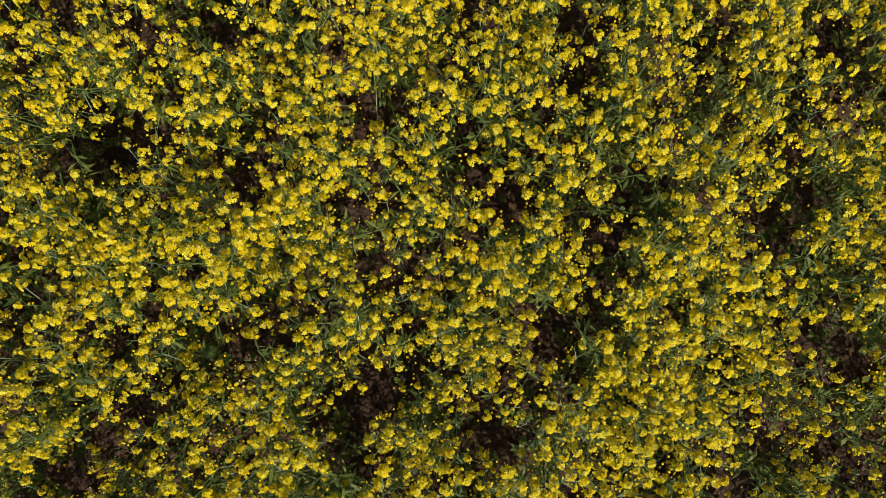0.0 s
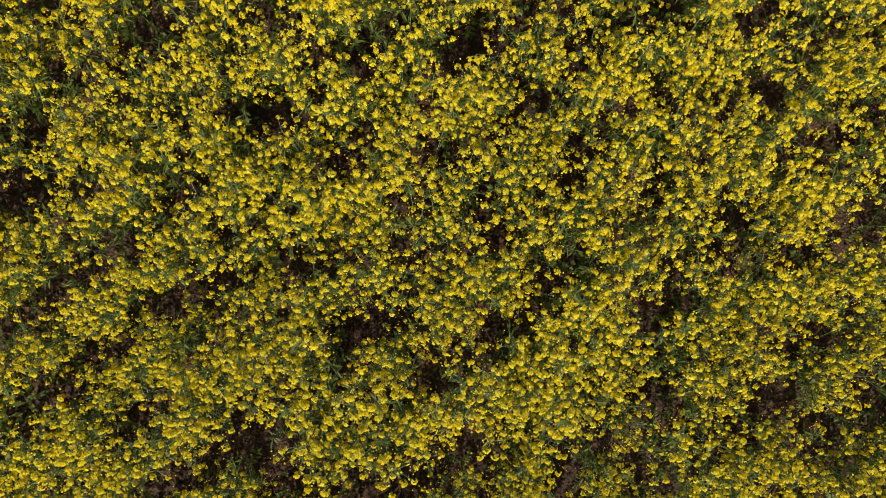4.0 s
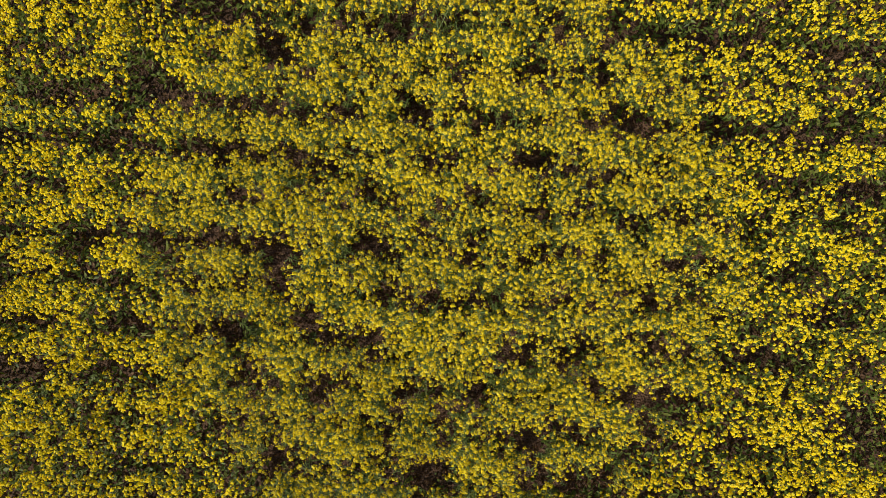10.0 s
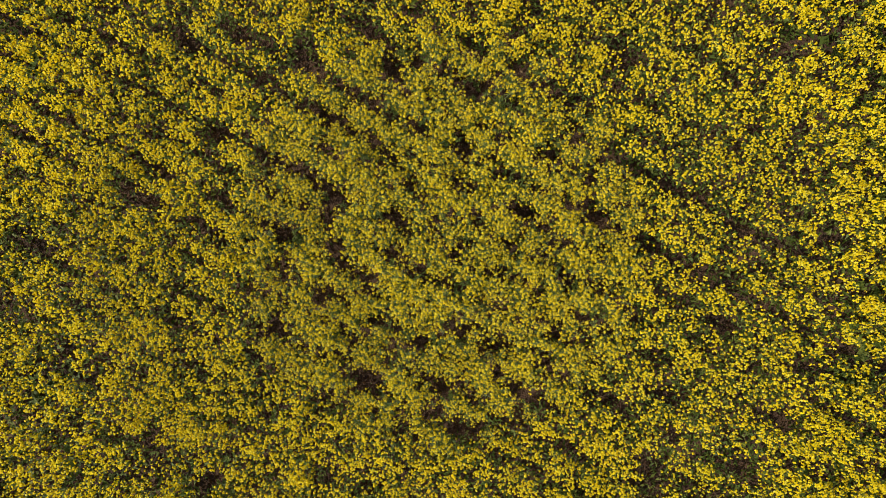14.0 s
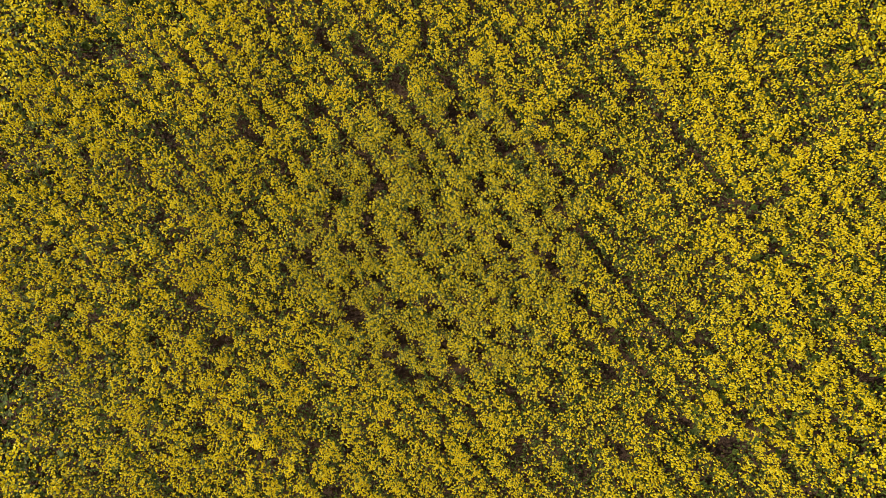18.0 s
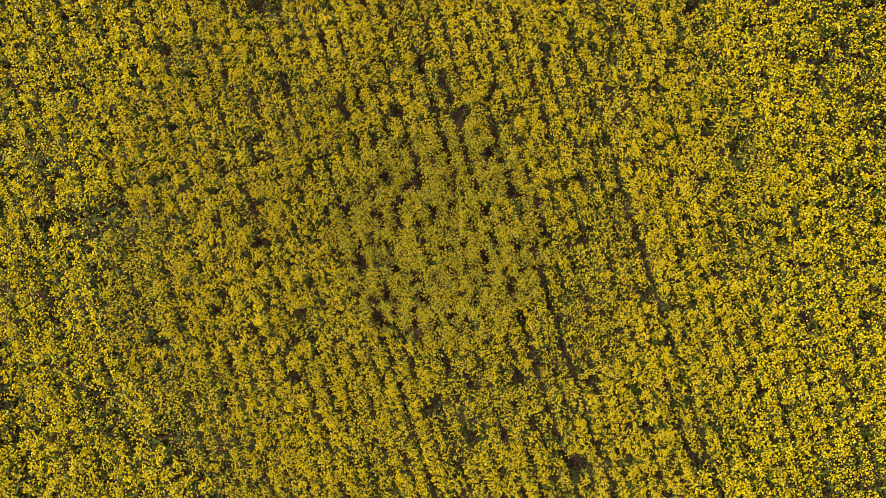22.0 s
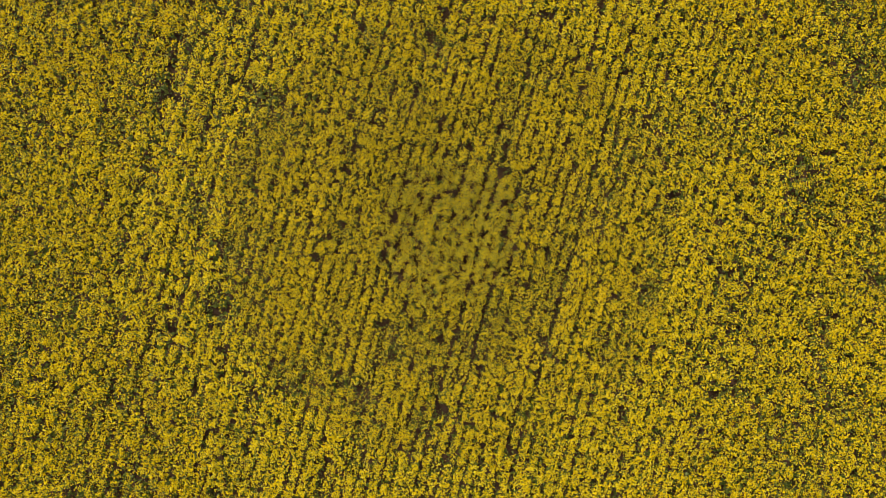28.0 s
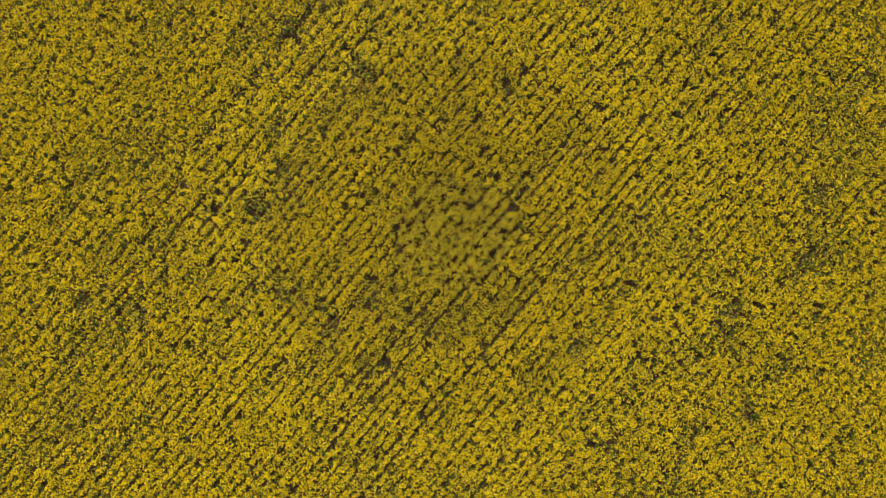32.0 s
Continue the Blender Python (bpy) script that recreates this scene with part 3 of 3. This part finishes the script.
def cluster_mesh(rnd, heads, reach):
    """Several flower heads on thin stalks: rings of four-petalled flowers round a knot of buds. The origin is the fork below."""
    verts, faces, which = [], [], []

    def add(vs, fs, w):
        b = len(verts)
        verts.extend(vs)
        faces.extend([[i + b for i in f] for f in fs])
        which.extend([w] * len(fs))

    a0 = rnd.random() * 2 * math.pi
    for h in range(heads):
        a = a0 + h * 2.399 + rnd.uniform(-0.3, 0.3)
        d = reach * math.sqrt((h + rnd.random()) / heads)
        c = Vector((d * math.cos(a), d * math.sin(a), 0.13 - 0.5 * d + rnd.uniform(-0.10, 0.02)))
        if rnd.random() < 0.4:
            c.z -= rnd.uniform(0.06, 0.25)
        lean = Vector((0.3 * c.x / reach, 0.3 * c.y / reach, 1)).normalized()
        turn = lean.to_track_quat("Z", "Y").to_matrix()
        side = turn @ Vector((0.0013, 0, 0))
        foot = Vector((0, 0, -0.04))
        add([foot + side, foot - side, c - side, c + side], [(0, 1, 2), (0, 2, 3)], 2)
        size = rnd.uniform(0.65, 1.2)
        wide_r = 0.0215 * size
        n = round(9 * size)
        for k in range(n):
            b = k * 2.399 + rnd.random()
            q = wide_r * math.sqrt((k + 0.4) / n) * rnd.uniform(0.85, 1.12)
            edge = q / wide_r
            o = c + turn @ Vector((q * math.cos(b), q * math.sin(b), 0.012 * size - 0.036 * size * edge * edge - rnd.random() * 0.008))
            face = (turn @ Vector((1.5 * math.cos(b) * edge, 1.5 * math.sin(b) * edge, 1.0))).normalized()
            ft = face.to_track_quat("Z", "Y").to_matrix()
            spin = rnd.random() * math.pi
            r = 0.0106 * rnd.uniform(0.85, 1.2)
            vs, fs = [o], []
            for p in range(4):
                m = spin + p * math.pi / 2
                for s in (-0.6, 0.6):
                    vs.append(o + ft @ Vector((r * math.cos(m + s), r * math.sin(m + s), r * rnd.uniform(0.0, 0.3))))
                fs.append((0, 1 + 2 * p, 2 + 2 * p))
            add(vs, fs, 0)
        # loose flowers and opening buds lower on the spike
        for _ in range(rnd.randint(2, 5)):
            b, r = rnd.random() * 2 * math.pi, 0.0058 * rnd.uniform(0.6, 1.25)
            q = rnd.uniform(0.022, 0.052)
            o = c + Vector((q * math.cos(b), q * math.sin(b), -rnd.uniform(0.02, 0.08)))
            e = Vector((math.cos(b), math.sin(b), 0.4)) * r
            q = Vector((-math.sin(b), math.cos(b), 0)) * r
            add([o + e, o + q, o - e, o - q], [(0, 1, 2), (0, 2, 3)], 0)
        # young pods below the flowers
        for _ in range(rnd.randint(1, 3)):
            b, long = rnd.random() * 2 * math.pi, rnd.uniform(0.025, 0.055)
            o = c.lerp(foot, rnd.uniform(0.2, 0.8))
            tip = o + Vector((math.cos(b), math.sin(b), rnd.uniform(0.1, 0.8))) * long
            q = Vector((-math.sin(b), math.cos(b), 0)) * 0.0016
            add([o - q, o + q, tip], [(0, 1, 2)], 2)
        top = c + turn @ Vector((0, 0, 0.014 * size))
        w = 0.0045 * size
        add([top + turn @ Vector(q) for q in ((w, 0, 0), (0, w, 0), (-w, 0, 0), (0, -w, 0), (0, 0, w))],
            [(0, 1, 4), (1, 2, 4), (2, 3, 4), (3, 0, 4)], 1)
    me = mesh_of("flowering_top", np.array([tuple(v) for v in verts]), np.array(faces), (PETAL, BUD, STEM), which=which)
    return me


def leaf_mesh(rnd, length, width):
    """A deeply lobed leaf that arches out from its foot along x: a rib, pairs of lobes, and a broad tip."""
    v, f = [], []
    droop, lift = rnd.uniform(0.35, 0.8), rnd.uniform(0.2, 0.5)
    spine = lambda u: Vector((length * u, 0, length * (lift * u - droop * u * u)))

    def lobe(o, way, across):
        n = len(v)
        v.extend(tuple(p) for p in (o, o + way * 0.5 + across, o + way, o + way * 0.45 - across))
        f.append((n, n + 1, n + 2, n + 3))

    for k in range(5):
        u = 0.22 + 0.13 * k + rnd.uniform(-0.03, 0.03)
        for side in (-1, 1):
            w = width * (0.65 + 0.18 * k) * rnd.uniform(0.75, 1.25)
            way = Vector((0.45 * w, side * w, w * rnd.uniform(-0.35, 0.45)))
            lobe(spine(u), way, Vector((width * 0.42, -side * width * 0.12, 0)) * rnd.uniform(0.7, 1.1))
    for side in (-0.5, 0.5):
        lobe(spine(0.72), spine(1.0) - spine(0.72) + Vector((0, side * width, 0.2 * width)), Vector((0, side * width * 1.1, 0.15 * width)))
    n = len(v)
    v.extend(tuple(p) for p in (spine(0) + Vector((0, 0.004, 0)), spine(0) - Vector((0, 0.004, 0)), spine(0.75) - Vector((0, 0.002, 0)), spine(0.75) + Vector((0, 0.002, 0))))
    f.append((n, n + 1, n + 2, n + 3))
    return mesh_of("leaf", np.array(v), np.array(f), (LEAF,))


maker = random.Random(5)
CLUSTERS = [cluster_mesh(maker, maker.choice((6, 6, 7)), maker.uniform(0.10, 0.125)) for _ in range(24)]
LEAVES = [leaf_mesh(maker, maker.uniform(0.14, 0.24), maker.uniform(0.022, 0.036)) for _ in range(10)]


def rapeseed_plant(rnd):
    """A stem that forks into flowering branches, with leaves; about 1 m high and 0.4 m wide."""
    height = 0.82
    bend = [(0, 0, -0.03)]
    for k in range(1, 6):
        bend.append((rnd.uniform(-0.02, 0.02), rnd.uniform(-0.02, 0.02), height * k / 5))
    v, f = tube(bend, (0.008, 0.0075, 0.007, 0.006, 0.005, 0.004))
    plant = part("rapeseed_plant", mesh_of("rapeseed_plant", v, f, (STEM,), smooth=True), None, None)
    crown = tagged(part("flowering_top", rnd.choice(CLUSTERS), None, plant), kind="stuff")
    crown.matrix_basis = pose(*bend[-1], 0, 0, rnd.uniform(0, 360))
    turn0 = rnd.uniform(0, 360)
    for k in range(8):
        a = radians(turn0 + k * 137.5 + rnd.uniform(-25, 25))
        z0 = height * rnd.uniform(0.35, 0.65)
        d, z1 = 0.26 * math.sqrt((k + 0.8) / 8), height * rnd.uniform(0.78, 1.03)
        c, s = math.cos(a), math.sin(a)
        pts = [(0, 0, 0), (d * 0.5 * c, d * 0.5 * s, (z1 - z0) * 0.45), (d * 0.85 * c, d * 0.85 * s, (z1 - z0) * 0.8), (d * c, d * s, z1 - z0)]
        v, f = tube(pts, (0.0045, 0.004, 0.0035, 0.0025), 4)
        v, f = list(map(tuple, v)), [tuple(q) for q in f]
        green = [0] * len(f)
        for _ in range(26):
            w = rnd.uniform(0.15, 1.0)
            o = Vector((d * w * c, d * w * s, (z1 - z0) * (0.95 * w + 0.03)))
            b = rnd.uniform(0, 2 * math.pi)
            way = Vector((math.cos(b), math.sin(b), rnd.uniform(-0.2, 0.7))).normalized() * rnd.uniform(0.035, 0.085)
            across = Vector((-math.sin(b), math.cos(b), 0)) * rnd.uniform(0.003, 0.0075)
            n0 = len(v)
            v += [tuple(o), tuple(o + way * 0.55 + across), tuple(o + way - Vector((0, 0, 0.02))), tuple(o + way * 0.55 - across)]
            f.append((n0, n0 + 1, n0 + 2, n0 + 3))
            green.append(1)
        branch = part("branch", mesh_of("branch", np.array(v), np.array(f), (STEM, LEAF), which=green), None, plant)
        branch.matrix_basis = pose(0, 0, z0)
        head = tagged(part("flowering_top", rnd.choice(CLUSTERS), None, branch), kind="stuff")
        head.matrix_basis = pose(*pts[-1], rnd.uniform(-12, 12), rnd.uniform(-12, 12), rnd.uniform(0, 360))
    for k in range(8):
        leaf = part("leaf", rnd.choice(LEAVES), None, plant)
        z = height * (0.08 + 0.72 * k / 8)
        leaf.matrix_basis = pose(0, 0, z, 0, rnd.uniform(-25, 10), k * 137.5 + rnd.uniform(-20, 20)) @ Matrix.Scale(1.3 - 0.09 * k, 4)
    return plant


PLANTS = [rapeseed_plant(maker) for _ in range(9)]
ground_at = tilth(PX[:near_n], PY[:near_n])
doomed = []
for i in range(near_n):
    kind = PLANTS[i % len(PLANTS)]
    size = PH[i] / 0.98
    m = pose(PX[i], PY[i], ground_at[i], maker.uniform(-5, 5), maker.uniform(-5, 5), maker.uniform(0, 360)) @ Matrix.Diagonal((PR[i] / 0.225, PR[i] / 0.225, size, 1))
    if i < len(PLANTS):
        kind.matrix_basis = m
        ob = kind
    else:
        ob = copy_thing(kind, m)
        ob.matrix_basis = m
    if min(math.hypot(PX[i] - gx, PY[i] - gy) - r for gx, gy, r in GAPS_INNER + GAPS_ASIDE + GAPS_NEAR + GAPS_ROUND) < 0.12:
        words = "bushy rapeseed plant in yellow flower beside a bare patch of soil"
    elif PH[i] > 1.10:
        words = "tall rapeseed plant in full yellow flower with grey-green leaves"
    elif PH[i] < 0.97:
        words = "low rapeseed plant in yellow flower among taller plants"
    else:
        words = "bushy rapeseed plant in full yellow flower on brown soil"
    tagged(ob, words, "plant", group="rapeseed plants in the rows")
    spots = []
    for o in ob.children_recursive:
        if o.name.startswith("flowering_top"):
            w = o.parent.matrix_basis @ o.matrix_basis if o.parent != ob else o.matrix_basis
            spots.append((o, (m @ w).translation))
    sx, sy = np.array([s[1].x for s in spots]), np.array([s[1].y for s in spots])
    away = openness(sx, sy)
    for gx, gy, r in GAPS_INNER + GAPS_ASIDE + GAPS_NEAR + GAPS_ROUND:
        away = np.maximum(away, np.hypot(sx - gx, sy - gy) < 0.55 * r + 0.02)
    doomed += [s[0] for s, a in zip(spots, away) if a > maker.uniform(0.55, 0.95)]
for o in doomed:
    bpy.data.objects.remove(o)
